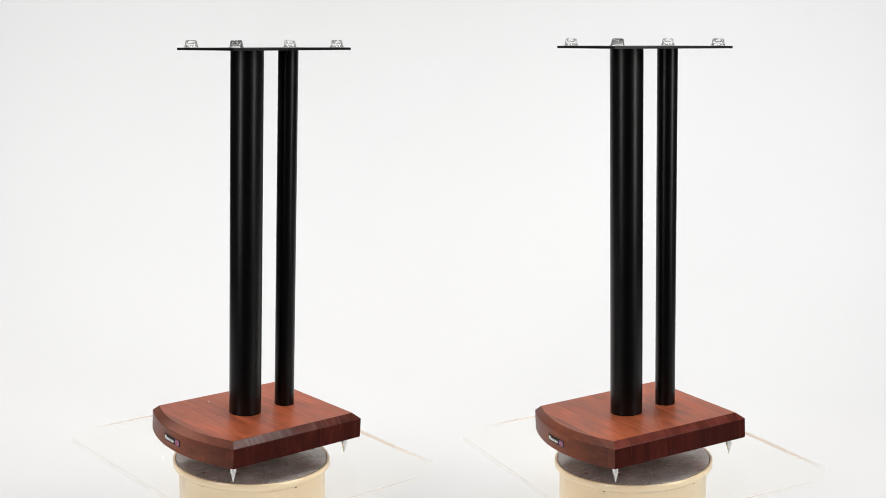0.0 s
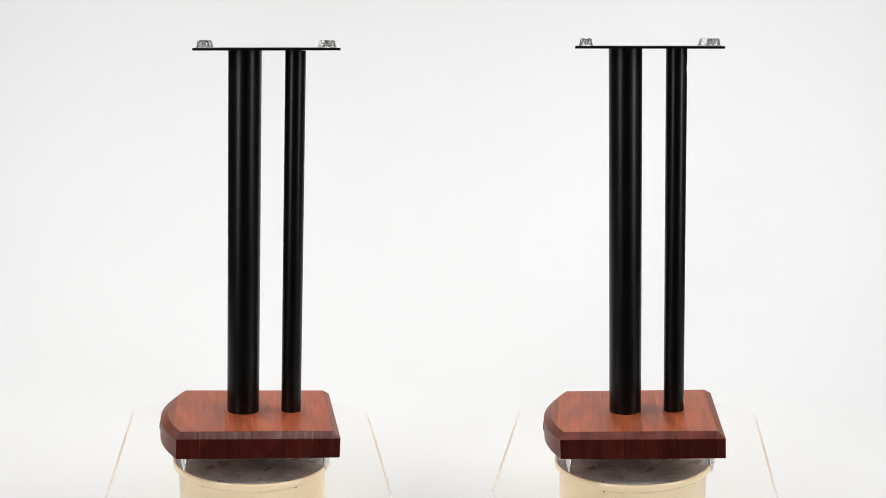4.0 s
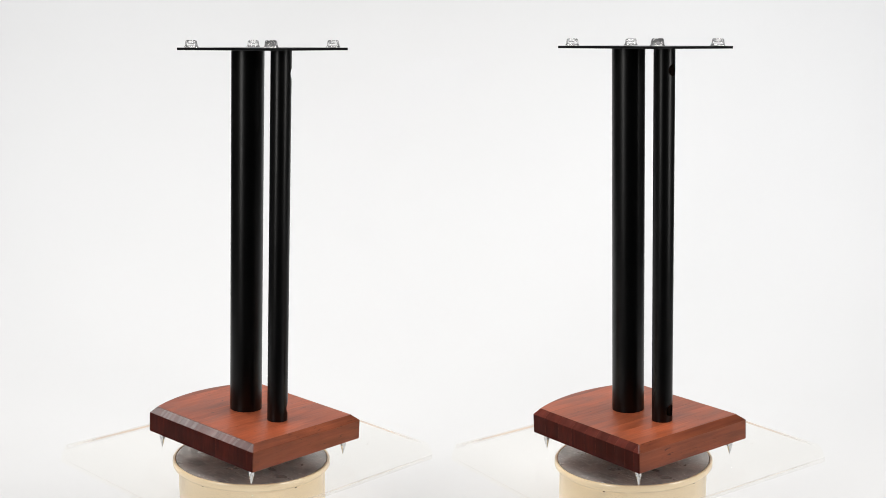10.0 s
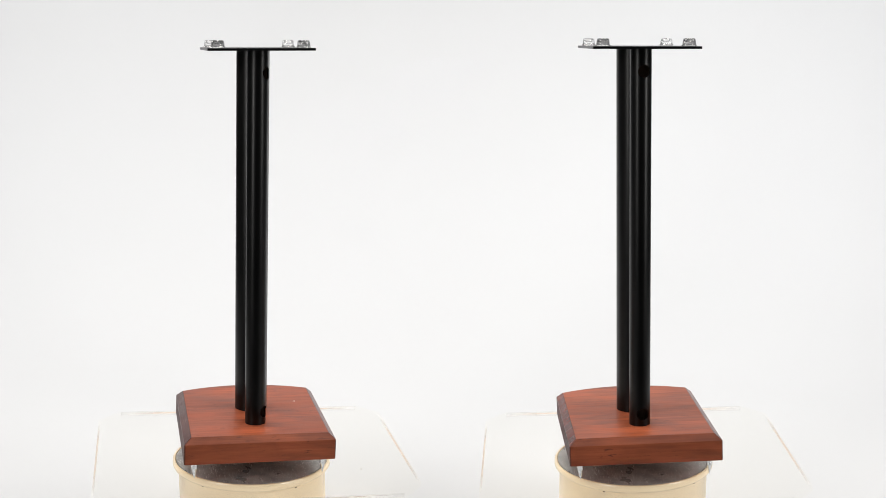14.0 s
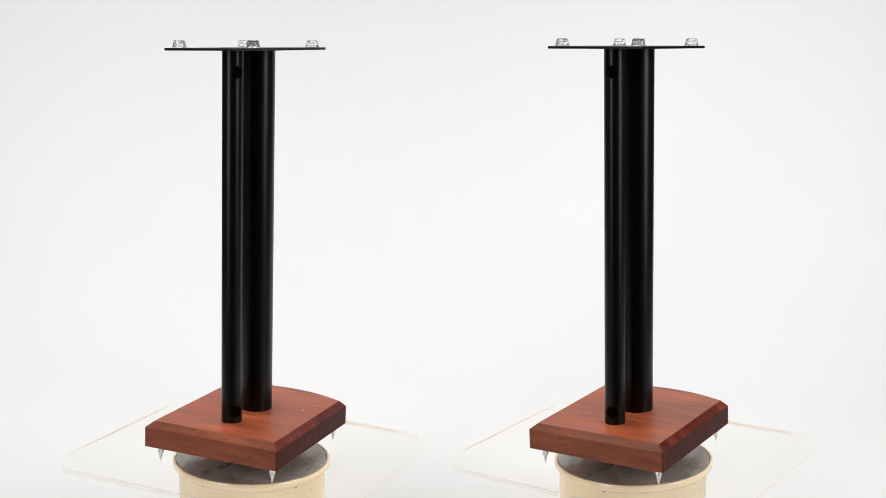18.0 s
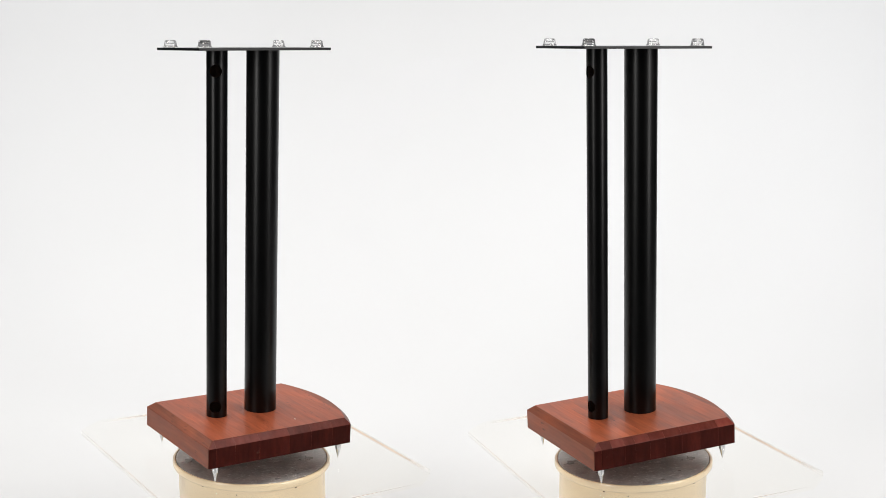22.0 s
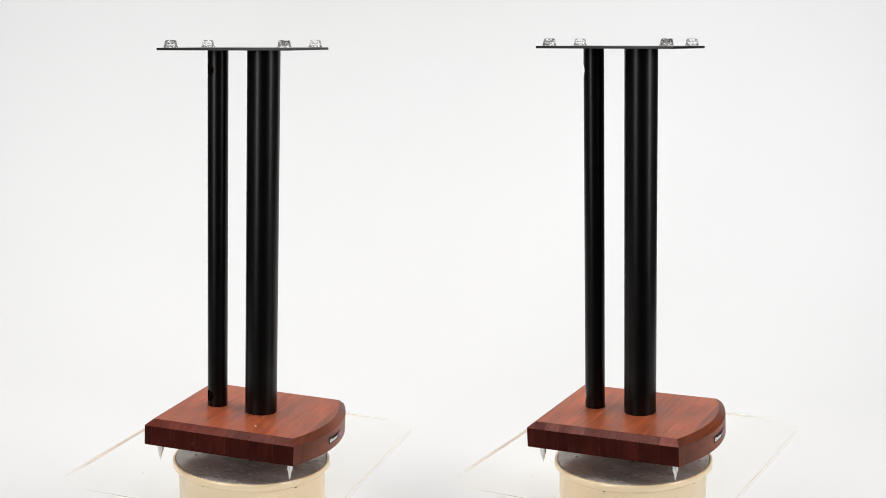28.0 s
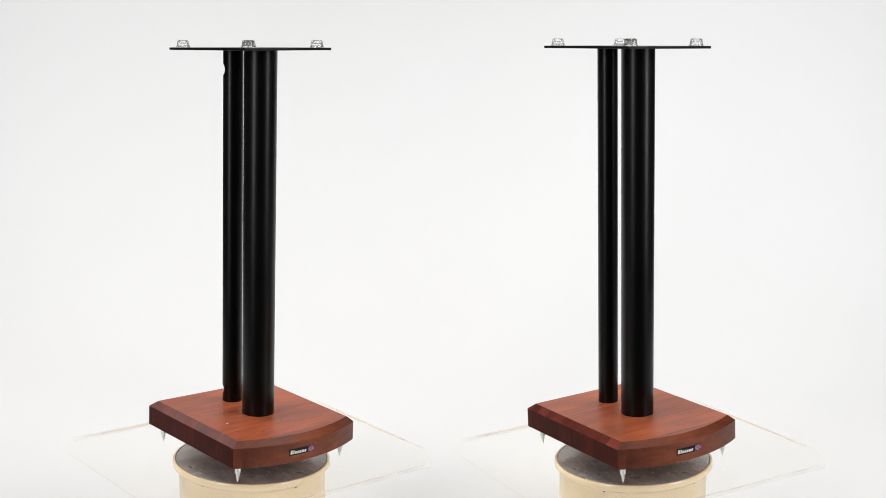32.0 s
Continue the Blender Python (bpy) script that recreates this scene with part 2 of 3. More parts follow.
# ---- mesh helpers ----


def mesh_of(name, bm, *materials):
    me = bpy.data.meshes.new(name)
    bm.normal_update()
    bm.to_mesh(me)
    bm.free()
    for m in materials:
        me.materials.append(m)
    return me


def part(name, bm, mat, parent, label="", smooth=None):
    """Links a bmesh as one mesh object under a thing or a part."""
    mats = mat if isinstance(mat, tuple) else (mat,)
    ob = new(name, mesh_of(name, bm, *mats))
    ob.parent = parent
    if smooth is not None:
        shade(ob.data, smooth)
    return tagged(ob, label)


def shade(me, degrees):
    for poly in me.polygons:
        poly.use_smooth = True
    me.set_sharp_from_angle(angle=radians(degrees))


def box(x0, x1, y0, y1, z0, z1, bevel=0.0, segments=2):
    bm = bmesh.new()
    bmesh.ops.create_cube(bm, size=1.0)
    for v in bm.verts:
        v.co = Vector(((x0 + x1) / 2 + v.co.x * (x1 - x0), (y0 + y1) / 2 + v.co.y * (y1 - y0), (z0 + z1) / 2 + v.co.z * (z1 - z0)))
    if bevel:
        bmesh.ops.bevel(bm, geom=bm.edges[:], offset=bevel, segments=segments, profile=0.5, affect="EDGES")
    return bm


def lathe(profile, steps=48, cx=0.0, cy=0.0, closed=False):
    """Turns (radius, z) pairs round the z axis through (cx, cy)."""
    bm = bmesh.new()
    rings = []
    for r, z in profile:
        if r < 1e-6:
            rings.append([bm.verts.new((cx, cy, z))] * steps)
        else:
            rings.append([bm.verts.new((cx + r * math.cos(2 * math.pi * i / steps), cy + r * math.sin(2 * math.pi * i / steps), z)) for i in range(steps)])
    pairs = list(zip(rings, rings[1:]))
    if closed:
        pairs.append((rings[-1], rings[0]))
    for a, b in pairs:
        for i in range(steps):
            j = (i + 1) % steps
            quad = []
            for v in (a[i], a[j], b[j], b[i]):
                if v not in quad:
                    quad.append(v)
            if len(quad) > 2:
                bm.faces.new(quad)
    bmesh.ops.recalc_face_normals(bm, faces=bm.faces[:])
    return bm


# ---- the room ----


def sheet_strip(name, profile, x0, x1, mat, label):
    """A sheet of paper swept along x from (y, z) pairs."""
    bm = bmesh.new()
    cols = [[bm.verts.new((x, y, z)) for y, z in profile] for x in (x0, x1)]
    for i in range(len(profile) - 1):
        bm.faces.new((cols[0][i], cols[1][i], cols[1][i + 1], cols[0][i + 1]))
    bmesh.ops.recalc_face_normals(bm, faces=bm.faces[:])
    ob = new(name, mesh_of(name, bm, mat))
    shade(ob.data, 60)
    return tagged(ob, label, kind="structure")


BACK = 3.75
TABLE_Z = 0.752
SWEEP = 1.25
cove = [(BACK - SWEEP + SWEEP * math.sin(a), TABLE_Z + SWEEP - SWEEP * math.cos(a)) for a in (math.pi / 2 * i / 20 for i in range(21))]
# its front runs on out of view, added to bounce light at the drums
sheet_strip("backdrop", [(1.255, 0.25), (1.255, TABLE_Z - 0.02), (1.265, TABLE_Z - 0.005), (1.28, TABLE_Z)] + cove + [(BACK, 2.98)], -1.72, 1.72, PAPER, "seamless white paper backdrop sweeping forward over the table")
for name, dims, label in (
    ("floor", (-3.3, 3.3, -2.6, 4.0, -0.1, 0.0), "plain dark grey studio floor"),
    ("ceiling", (-3.3, 3.3, -2.6, 4.0, 3.0, 3.1), "plain dark grey studio ceiling"),
    ("wall_north", (-3.3, 3.3, 3.9, 4.0, 0.0, 3.0), "plain dark grey studio wall behind the backdrop"),
    ("wall_south", (-3.3, 3.3, -2.6, -2.5, 0.0, 3.0), "plain dark grey studio wall behind the camera"),
    ("wall_west", (-3.3, -3.2, -2.5, 3.9, 0.0, 3.0), "plain dark grey studio side wall"),
    ("wall_east", (3.2, 3.3, -2.5, 3.9, 0.0, 3.0), "plain dark grey studio side wall"),
):
    ob = new(name, mesh_of(name, box(*dims), ROOM))
    tagged(ob, label, kind="structure")

# ---- the stand ----
TIP = 0.0673            # height of the base's top over the spike tips
W, REAR, CORNER, BULGE = 0.2271, -0.1312, 0.1150, 0.0290
THICK, CHAMFER, INSET = 0.0397, 0.0088, 0.0105
TUBE_Y, PIPE_Y, TUBE_R, PIPE_R = 0.0145, -0.0617, 0.0252, 0.0158
PLATE_W, PLATE_REAR, PLATE_FRONT, PLATE_Z = 0.1528, -0.1246, 0.0895, 0.5737


def outline(inset):
    """The base seen from above: straight sides and back, a bowed front."""
    h, y0, y1 = W / 2 - inset, REAR + inset, CORNER
    r = 0.0018
    pts = [(-h + r - r * math.sin(a), y0 + r - r * math.cos(a)) for a in (math.pi / 2, math.pi / 4, 0)]
    pts += [(h - r + r * math.sin(a), y0 + r - r * math.cos(a)) for a in (0, math.pi / 4, math.pi / 2)]
    n = 24
    for i in range(n + 1):
        u = 1 - 2 * i / n
        pts.append((u * h, y1 - inset * 0.55 + (BULGE - inset * 0.45) * (1 - u * u)))
    return pts


def slab(inset=0.0, top=True):
    bm = bmesh.new()
    z1 = TIP
    z0 = TIP - THICK
    r = 0.0004
    levels = [(z0, 0.0008), (z0 + 0.0008, 0.0), (z1 - CHAMFER - r, 0.0), (z1 - CHAMFER + r * 0.6, r * 0.8), (z1 - r * 0.6, INSET - r * 0.8), (z1, INSET + r)]
    rings = [[bm.verts.new((x, y, z)) for x, y in outline(i + inset)] for z, i in levels]
    for a, b in zip(rings, rings[1:]):
        for i in range(len(a)):
            j = (i + 1) % len(a)
            bm.faces.new((a[i], a[j], b[j], b[i]))
    bm.faces.new(rings[-1])
    bm.faces.new(rings[0][::-1])
    return bm


def stave(y0, y1):
    bm = slab()
    for y, way in ((y0, -1), (y1, 1)):
        geom = bm.verts[:] + bm.edges[:] + bm.faces[:]
        cut = bmesh.ops.bisect_plane(bm, geom=geom, plane_co=(0, y, 0), plane_no=(0, way, 0), clear_outer=True)
        edges = [e for e in cut["geom_cut"] if isinstance(e, bmesh.types.BMEdge)]
        if edges:
            bmesh.ops.contextual_create(bm, geom=edges)
    bmesh.ops.recalc_face_normals(bm, faces=bm.faces[:])
    for f in bm.faces:
        slope = 0.3 < f.normal.z < 0.95
        f.material_index = ((2 if f.normal.x < 0 else 3) if slope else 1) if abs(f.normal.x) > 0.47 else 4 if slope else 0
    return bm


def pipe(name, cx, cy, radius, z0, z1, parent, holes=(), label="", turned=0.0):
    """A round steel tube; holes: heights of round cable holes through its back wall."""
    wall = 0.0015
    bm = lathe([(radius, z0), (radius, z1), (radius - wall, z1), (radius - wall, z0)], 64, 0, 0, closed=True)
    for f in bm.faces:
        f.material_index = 1 if f.calc_center_median().xy.length < radius - wall * 0.7 else 0
    me = mesh_of(name, bm, BLACK, DARK_INSIDE)
    ob = new(name, me)
    cutters = []
    for z, r in holes:
        c = lathe([(0, -0.02), (r, -0.02), (r, 0.02), (0, 0.02)], 32)
        bmesh.ops.transform(c, matrix=pose(0, -radius, z, 90, 0, 0), verts=c.verts[:])
        bmesh.ops.recalc_face_normals(c, faces=c.faces[:])
        cut = new("cutter", mesh_of("cutter", c))
        mod = ob.modifiers.new("hole", "BOOLEAN")
        mod.operation, mod.object, mod.solver = "DIFFERENCE", cut, "EXACT"
        cutters.append(cut)
    if holes:
        done = bpy.data.meshes.new_from_object(ob.evaluated_get(bpy.context.evaluated_depsgraph_get()))
        ob.modifiers.clear()
        ob.data = done
        for cut in cutters:
            bpy.data.objects.remove(cut)
    shade(ob.data, 35)
    ob.parent = parent
    ob.location = (cx, cy, 0)
    ob.rotation_euler.z = radians(turned)
    return tagged(ob, label)


def speaker_stand(label, joints, wood, turned, edge_wood, badge_x, pale=(), pale_ends=(), speck=None):
    stand = new("speaker_stand")
    tagged(stand, label, "speaker stand", "pair of speaker stands")
    # base: glued staves on a thin backing sheet
    bm = bmesh.new()
    low = [bm.verts.new((x, y, TIP - THICK - 0.0008)) for x, y in outline(0.006)]
    high = [bm.verts.new((x, y, TIP - THICK - 0.0001)) for x, y in outline(0.006)]
    for i in range(len(low)):
        j = (i + 1) % len(low)
        bm.faces.new((low[i], low[j], high[j], high[i]))
    bm.faces.new(low[::-1])
    bm.faces.new(high)
    base = part("base", bm, wood, stand, "red-brown hardwood base with a bowed front")
    for k, (y0, y1) in enumerate(zip(joints, joints[1:])):
        # the thin first stave is added to shade the rear face by colour
        face = WOOD_PALE if k in pale else WOOD_DARK_SHADED if k in (0, len(joints) - 2) else wood
        edge = EDGE_PALE if k in pale_ends else EDGE_DARK
        plank = part("plank", stave(y0 + 0.00005, y1 - 0.00005), (face, END_GRAIN, EDGE_PALE if k in pale_ends[:1] else edge_wood, edge, CHAMFERED), base)
        shade(plank.data, 12)
        # the flat top keeps its own edge
        tops = {key for poly in plank.data.polygons if poly.normal.z > 0.999 for key in poly.edge_keys}
        for e in plank.data.edges:
            if e.key in tops:
                e.use_edge_sharp = True
    if speck:
        bm = bmesh.new()
        bmesh.ops.create_icosphere(bm, subdivisions=2, radius=0.0014)
        bmesh.ops.scale(bm, vec=(1.3, 0.8, 0.35), verts=bm.verts[:])
        dust = part("fleck", bm, DUST, stand, "tiny pale fleck on the wood")
        dust.location = (*speck, TIP + 0.0002)
    # tubes
    top = TIP + PLATE_Z
    thick = pipe("thick_tube", 0, TUBE_Y, TUBE_R, TIP - 0.001, top - 0.0022, stand, (), "thick black satin steel tube")
    thin = pipe("thin_tube", 0, PIPE_Y, PIPE_R, TIP - 0.001, top - 0.0022, stand, ((top - 0.036, 0.0092), (TIP + 0.019, 0.0092)), "thin black steel tube with two round cable holes", turned)
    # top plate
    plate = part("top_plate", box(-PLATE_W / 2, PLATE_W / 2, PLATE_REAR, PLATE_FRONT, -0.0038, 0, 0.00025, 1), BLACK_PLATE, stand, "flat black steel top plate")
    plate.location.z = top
    # clear pads
    pad = None
    for sx in (-1, 1):
        for y in (PLATE_REAR + 0.0155, PLATE_FRONT - 0.0155):
            if pad is None:
                bm = lathe([(0, 0), (0.0102, 0), (0.0108, 0.0005), (0.0106, 0.0014), (0.0096, 0.0022), (0.0087, 0.0085), (0.0082, 0.0098), (0.0072, 0.0106), (0.0060, 0.0107), (0.0053, 0.0102), (0.0051, 0.0090), (0.0049, 0.0058), (0.0042, 0.0052), (0, 0.0052)], 40)
                pad = part("rubber_pad", bm, RUBBER, plate, "clear cup-shaped rubber pad", 40)
                one = pad
            else:
                one = new("rubber_pad", pad.data)
                one.parent = plate
                tagged(one, "clear cup-shaped rubber pad")
            one.location = (sx * (PLATE_W / 2 - 0.0155), y, 0.0002)
    # spikes
    first = None
    for sx in (-1, 1):
        for y in (-0.1116, 0.1035):
            if first is None:
                bm = lathe([(0, 0.0), (0.0005, 0.0002), (0.0042, 0.0148), (0.0046, 0.0152), (0.0050, 0.0250), (0, 0.0250)], 24)
                spike = part("spike", bm, CHROME, stand, "bright steel cone spike", 40)
                bm = lathe([(0, 0.0250), (0.0066, 0.0250), (0.0070, 0.0254), (0.0070, TIP - THICK - 0.0002), (0, TIP - THICK - 0.0002)], 24)
                collar = part("collar", bm, CHROME, spike, "", 40)
                first, first_collar = spike, collar
            else:
                spike = new("spike", first.data)
                spike.parent = stand
                tagged(spike, "bright steel cone spike")
                collar = new("collar", first_collar.data)
                collar.parent = spike
            spike.location = (sx * 0.0970, y, 0)
    # maker's badge on the bowed front, with a small flag at one end
    zc = TIP - 0.0232
    hb, wb = 0.0049, 0.0225

    def front(x, z, out):
        u = x / (W / 2)
        return Vector((x, CORNER + BULGE * (1 - u * u) + out, z))

    def patch(xa, xb, za, zb, out, depth=0.0006, slant=0.0, n=8):
        bm = bmesh.new()
        cols = []
        for i in range(n + 1):
            x = xa + (xb - xa) * i / n
            cols.append([bm.verts.new(front(x + s * slant, z, o)) for z, o, s in ((za, out - depth, 0), (za, out, 0), (zb, out, 1), (zb, out - depth, 1))])
        for a, b in zip(cols, cols[1:]):
            for i in range(4):
                j = (i + 1) % 4
                bm.faces.new((a[i], a[j], b[j], b[i]))
        bm.faces.new(cols[0])
        bm.faces.new(cols[-1][::-1])
        bmesh.ops.recalc_face_normals(bm, faces=bm.faces[:])
        return bm

    badge = part("badge", patch(badge_x - wb, badge_x + wb, zc - hb, zc + hb, 0.0009), BADGE_BLACK, stand, "black maker's badge with white bars and a small flag")
    # seen from the front, +x is to the viewer's left
    x = badge_x + wb - 0.0012
    for w, tall in ((0.0034, 1.0), (0.0020, 0.95), (0.0030, 0.68), (0.0028, 0.68), (0.0030, 0.68), (0.0042, 0.68), (0.0030, 0.68)):
        part("white_bar", patch(x - w, x, zc - 0.0030, zc - 0.0030 + 0.0058 * tall, 0.0012, 0.0003, -0.0010, 2), BADGE_WHITE, badge)
        x -= w + 0.0010
    fx0, fx1 = badge_x - wb + 0.0006, badge_x - wb + 0.0116
    part("flag", patch(fx0, fx1, zc - hb + 0.0006, zc + hb - 0.0006, 0.0012, 0.0003), FLAG_BLUE, badge, "small blue flag with a red and white cross")
    fm = (fx0 + fx1) / 2
    part("flag_cross", patch(fm - 0.0014, fm + 0.0014, zc - hb + 0.0006, zc + hb - 0.0006, 0.0014, 0.0002), FLAG_PINK, badge)
    part("flag_cross", patch(fx0, fx1, zc - 0.0013, zc + 0.0013, 0.00142, 0.0002), FLAG_PINK, badge)
    part("flag_cross", patch(fm - 0.0009, fm + 0.0009, zc - hb + 0.0006, zc + hb - 0.0006, 0.0016, 0.0002), FLAG_RED, badge)
    part("flag_cross", patch(fx0, fx1, zc - 0.0008, zc + 0.0008, 0.00162, 0.0002), FLAG_RED, badge)
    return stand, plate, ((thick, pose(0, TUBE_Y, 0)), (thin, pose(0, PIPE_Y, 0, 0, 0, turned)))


STAND_A = speaker_stand("black twin-tube speaker stand with plain reddish hardwood base on acrylic",
                        (-0.14, -0.119, -0.088, -0.047, 0.004, 0.043, 0.081, 0.1205, 0.17), WOOD, 57, EDGE_GRAIN, 0.009, speck=(0.073, 0.036))
STAND_B = speaker_stand("black twin-tube speaker stand with striped reddish hardwood base on acrylic",
                        (-0.14, -0.119, -0.100, -0.079, -0.061, -0.036, -0.010, 0.020, 0.052, 0.085, 0.120, 0.17), WOOD_STRIPED, 12, EDGE_PLAIN, 0.004, (1, 2, 3, 4), (2, 4, 9))

# ---- turntables, sheets, tables ----
SHEET = 0.008
GAP = 0.0025            # fits the platter's height to the camera's view; an added, unseen boss fills it


def acrylic_sheet(turn):
    """A clear sheet with generously rounded corners, sawn ends and an added bevel along its underside, sloped to fit
    the camera's view.
    """
    sheet = new("acrylic_sheet")
    tagged(sheet, "clear round-cornered acrylic sheet lying on the turntable platter", "acrylic sheet", "sheets under the stands")
    hx, hy, reach = 0.243, 0.207, 0.293
    ends = (math.sqrt(reach ** 2 - hx ** 2), math.sqrt(reach ** 2 - hy ** 2))
    first, last = math.atan2(ends[0], hx), math.atan2(hy, ends[1])
    pts = []
    for q, (sx, sy) in enumerate(((1, 1), (-1, 1), (-1, -1), (1, -1))):
        arc = [(sx * reach * math.cos(a), sy * reach * math.sin(a)) for a in (first + (last - first) * i / 6 for i in range(7))]
        pts += arc if q % 2 == 0 else arc[::-1]
    bm = bmesh.new()
    low = [bm.verts.new((x, y, 0)) for x, y in pts]
    high = [bm.verts.new((x, y, SHEET)) for x, y in pts]
    for i in range(len(pts)):
        j = (i + 1) % len(pts)
        side = bm.faces.new((low[i], low[j], high[j], high[i]))
        if abs(abs(pts[i][1]) - hy) < 1e-4 and abs(abs(pts[j][1]) - hy) < 1e-4:
            side.material_index = 1
    bm.faces.new(low[::-1])
    bm.faces.new(high).material_index = 2
    pane = part("pane", bm, (ACRYLIC, ACRYLIC_SAWN, ACRYLIC_TOP), sheet)
    pane.rotation_euler.z = radians(turn)
    pane.visible_shadow = False
    bm = bmesh.new()
    bmesh.ops.create_icosphere(bm, subdivisions=1, radius=0.0009)
    speck = part("speck", bm, CHIP, sheet, "tiny dark speck of dirt")
    speck.location = (0.160, -0.1055, SHEET + 0.0004)
    # bevel slope is set for the camera's view: broad behind, thin in front
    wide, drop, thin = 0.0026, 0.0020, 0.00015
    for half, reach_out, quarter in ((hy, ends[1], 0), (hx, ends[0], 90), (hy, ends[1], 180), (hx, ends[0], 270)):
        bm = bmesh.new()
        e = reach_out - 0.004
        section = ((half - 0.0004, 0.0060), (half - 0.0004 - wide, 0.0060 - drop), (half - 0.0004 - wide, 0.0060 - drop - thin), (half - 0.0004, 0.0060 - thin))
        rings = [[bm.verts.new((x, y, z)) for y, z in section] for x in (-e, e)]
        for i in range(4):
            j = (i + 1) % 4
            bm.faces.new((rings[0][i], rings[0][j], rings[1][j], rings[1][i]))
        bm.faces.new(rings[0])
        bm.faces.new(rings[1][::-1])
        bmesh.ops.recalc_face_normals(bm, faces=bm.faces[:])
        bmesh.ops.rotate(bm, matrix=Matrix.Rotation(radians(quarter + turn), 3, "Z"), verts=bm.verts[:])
        part("bevel", bm, ACRYLIC_EDGE, sheet, "pale bevel along the edge with light painted in")
    return sheet


def turntable(x, y, top, lean):
    """A cream drum on the table, its rim sloped to fit the camera's view; the dark platter on it turns."""
    table = new("turntable")
    tagged(table, "cream plastic drum turntable with a scratched dark metal platter", "turntable", "pair of turntables")
    h = top - TABLE_Z
    rim = [(0.1206, -0.004), (0.1206, -0.0005), (0.1215, 0.0004), (0.1240, 0.0002), (0.1252, -0.0015), (0.1252, -0.0075), (0.1235, -0.0105), (0.1195, -0.0120), (0.1170, -0.0150)]
    body = [(r, z + h) for r, z in rim] + [(0.1165, 0.012), (0.1190, 0.004), (0.1190, 0.0), (0, 0.0)]
    bm = lathe([(0.05, h - 0.004)] + body, 96)
    # slants the rim for the camera's view; the bottom stays flat
    for v in bm.verts:
        v.co.z -= v.co.x * math.tan(radians(lean)) * v.co.z / h
    part("drum", bm, CREAM, table, "", 40)
    for side in (-0.51, 0.69):
        bm = bmesh.new()
        bmesh.ops.create_icosphere(bm, subdivisions=1, radius=0.0017)
        bmesh.ops.scale(bm, vec=(1.3, 0.5, 0.7), verts=bm.verts[:])
        chip = part("chip", bm, CHIP, table, "small brown chip under the rim")
        chip.location = (side * 0.1172, -math.sqrt(1 - side * side) * 0.1172, h - 0.0150 - side * 0.1172 * math.tan(radians(lean)))
        chip.rotation_euler.z = math.asin(side)
    platter = part("platter", lathe([(0, 0.001), (0.1190, 0.001), (0.1200, 0.0004), (0.1200, -0.0035), (0, -0.0035)], 96), PLATTER, table, "worn dark metal platter with fine scratches", 40)
    part("boss", lathe([(0, 0.001), (0.009, 0.001), (0.009, GAP + 0.0008), (0, GAP + 0.0008)], 32), PLATTER, platter, "", 40)
    table.location = (x, y, TABLE_Z)
    return table, platter, h


def long_table():
    """One long table carries the paper and both turntables."""
    thing = new("table")
    tagged(thing, "long off-white laminate table under the paper backdrop", "table")
    part("tabletop", box(-1.75, 1.75, -0.515, 0.42, TABLE_Z - 0.032, TABLE_Z - 0.002, 0.004, 2), TABLE, thing)
    for sx in (-1, 0, 1):
        for sy in (-1, 1):
            part("leg", box(sx * 1.65 - 0.025, sx * 1.65 + 0.025, sy * 0.42 - 0.07, sy * 0.42 - 0.02, 0.0, TABLE_Z - 0.032, 0.003, 1), TABLE, thing)
    thing.location = (0, 1.78, 0)
    return thing


long_table()
# axis of each turntable: place, height of the base's top, lean of the tubes and of the base, offset and twist of the base, twist of the sheet
AXES = (
    (STAND_A, (-0.3065, 1.7868, 1.55 - 0.5849), 2.045, 3.2, (-0.0012, 0.0), 1.0, 0.0009, 0.0),
    (STAND_B, (0.3036, 1.7763, 1.55 - 0.5824), -1.555, -2.95, (0.0009, -0.0023), -0.2, -0.0008, -3.0),
)
# turn of each stand, degrees, second by second
TURN_A = ((0.0, 133.55), (1.0, 124.83), (2.0, 116.31), (3.0, 107.86), (3.5, 103.53), (5.5, 86.14), (6.0, 81.9), (7.0, 73.74), (8.0, 65.71), (9.0, 57.6), (10.0, 49.27), (11.0, 40.69), (12.0, 32.05), (13.0, 23.35), (14.0, 14.47), (14.5, 9.95), (16.5, -7.99), (17.0, -12.34), (18.0, -20.71), (19.0, -28.85), (20.0, -37.12), (21.0, -45.53), (22.0, -54.02), (23.0, -62.53), (24.0, -71.09), (25.0, -79.72), (25.5, -84.03), (27.5, -101.19), (28.0, -105.45), (29.0, -113.84), (30.0, -122.01), (31.0, -129.9), (32.0, -137.59))
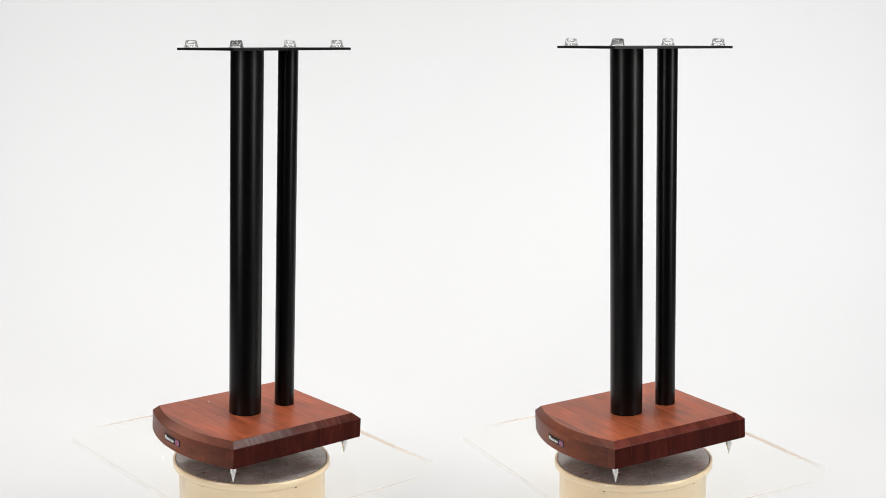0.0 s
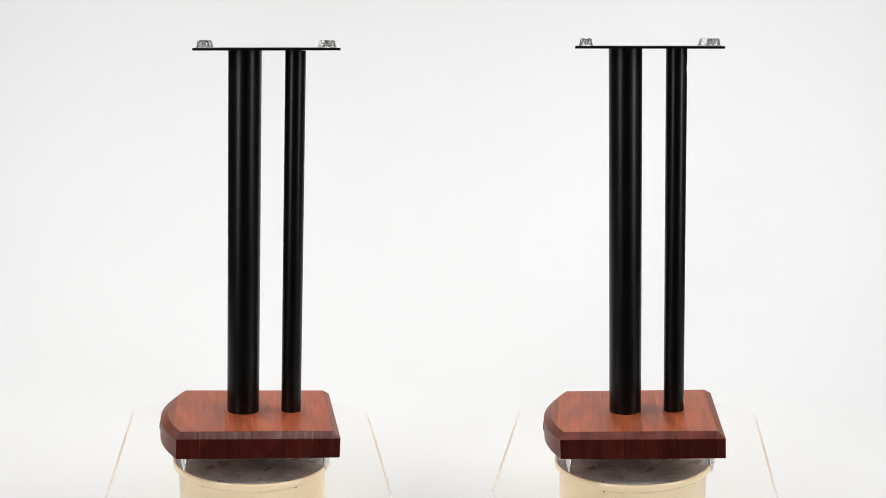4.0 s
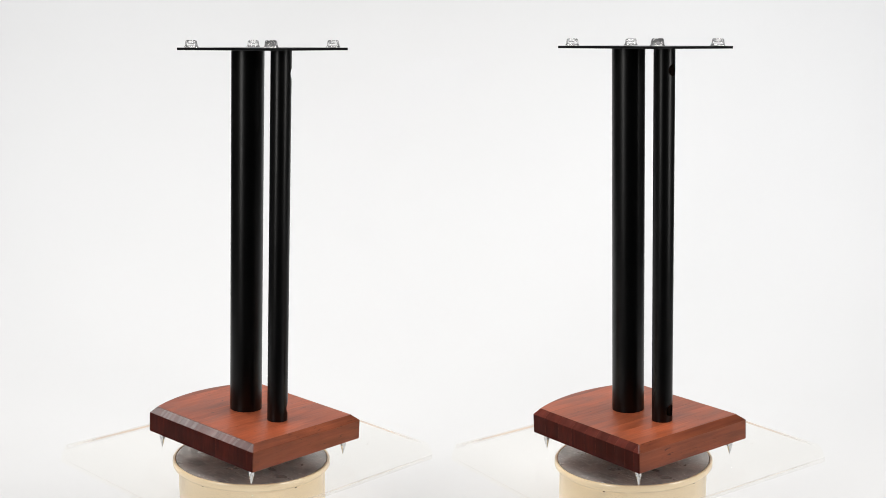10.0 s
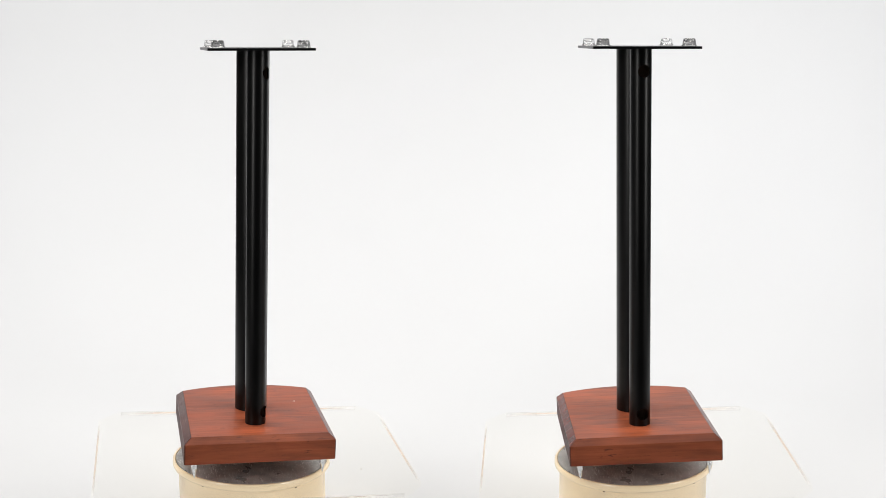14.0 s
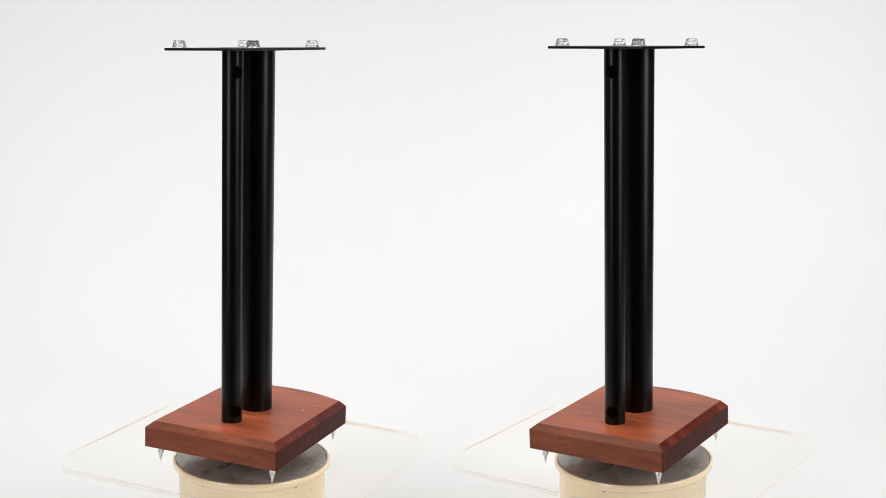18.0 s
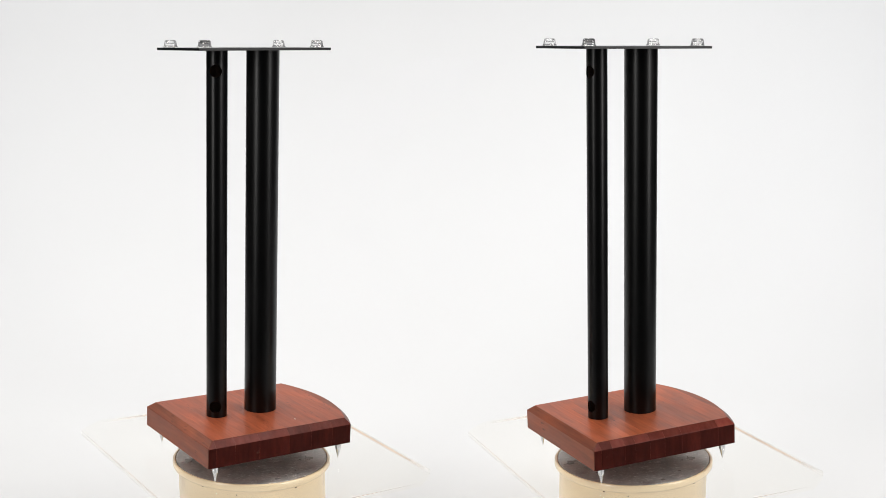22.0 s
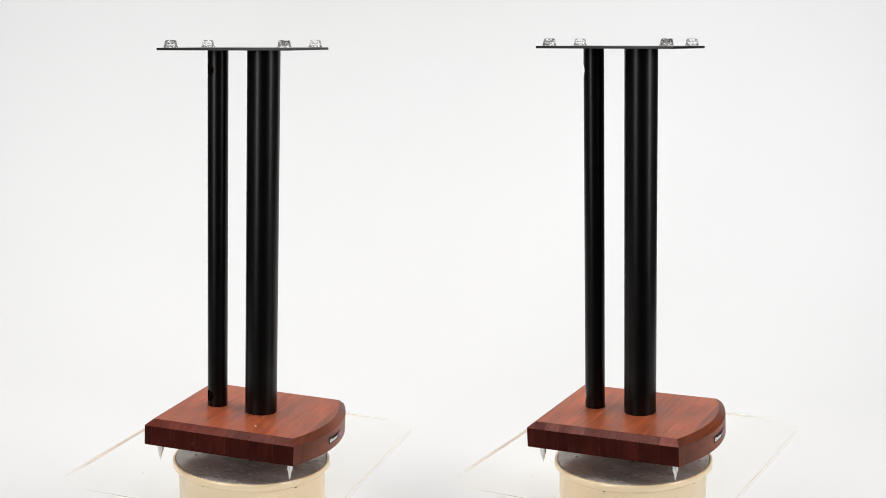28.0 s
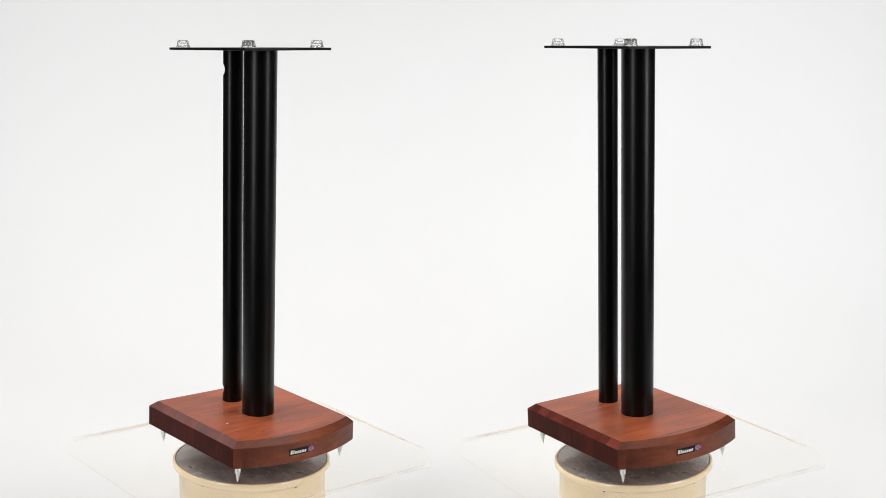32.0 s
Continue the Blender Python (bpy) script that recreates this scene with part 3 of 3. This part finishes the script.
TURN_B = ((0.0, 116.74), (1.0, 108.4), (2.0, 100.07), (3.0, 91.68), (3.5, 87.4), (5.5, 70.34), (6.0, 66.2), (7.0, 58.28), (8.0, 50.55), (9.0, 42.57), (10.0, 34.2), (11.0, 25.55), (12.0, 16.8), (13.0, 8.03), (14.0, -0.78), (14.5, -5.2), (16.5, -22.8), (17.0, -27.11), (18.0, -35.39), (19.0, -43.38), (20.0, -51.47), (21.0, -59.68), (22.0, -67.98), (23.0, -76.38), (24.0, -84.88), (25.0, -93.45), (25.5, -97.72), (27.5, -114.7), (28.0, -118.88), (29.0, -127.09), (30.0, -135.14), (31.0, -143.13), (32.0, -151.1))
MOVERS = []
for (stand, place, lean, tilt, shift, twist, aside, turn), turns in zip(AXES, (TURN_A, TURN_B)):
    low = Vector(place) + pose(0, 0, 0, 0, lean, 0).to_3x3() @ Vector((0, 0, -TIP - SHEET))
    drum_table, platter, h = turntable(low.x, low.y, low.z - GAP - 0.001, tilt)
    MOVERS.append((stand, acrylic_sheet(turn), platter, h, place, lean, tilt, shift, twist, aside, turns))


def motions():
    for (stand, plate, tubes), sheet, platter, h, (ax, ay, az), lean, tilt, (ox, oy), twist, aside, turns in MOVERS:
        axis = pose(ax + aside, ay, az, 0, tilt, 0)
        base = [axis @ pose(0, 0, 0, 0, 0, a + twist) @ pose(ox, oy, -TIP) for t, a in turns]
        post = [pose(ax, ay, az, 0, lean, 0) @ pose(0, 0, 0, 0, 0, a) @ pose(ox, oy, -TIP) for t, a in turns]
        walk(stand, [(t, m) for (t, a), m in zip(turns, base)])
        # tubes are keyed straighter, the top plate level, to fit the camera's view
        for tube, local in tubes:
            walk(tube, [(t, m.inverted() @ n @ local) for (t, a), m, n in zip(turns, base, post)])
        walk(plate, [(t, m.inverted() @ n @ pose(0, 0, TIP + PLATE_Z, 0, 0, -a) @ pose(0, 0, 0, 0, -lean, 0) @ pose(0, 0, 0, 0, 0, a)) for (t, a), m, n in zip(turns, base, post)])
        walk(sheet, [(t, axis @ pose(0, 0, 0, 0, 0, a) @ pose(0, 0, -TIP - SHEET)) for t, a in turns])
        walk(platter, [(t, pose(0, 0, h, 0, tilt, 0) @ pose(0, 0, 0, 0, 0, a)) for t, a in turns])


motions()
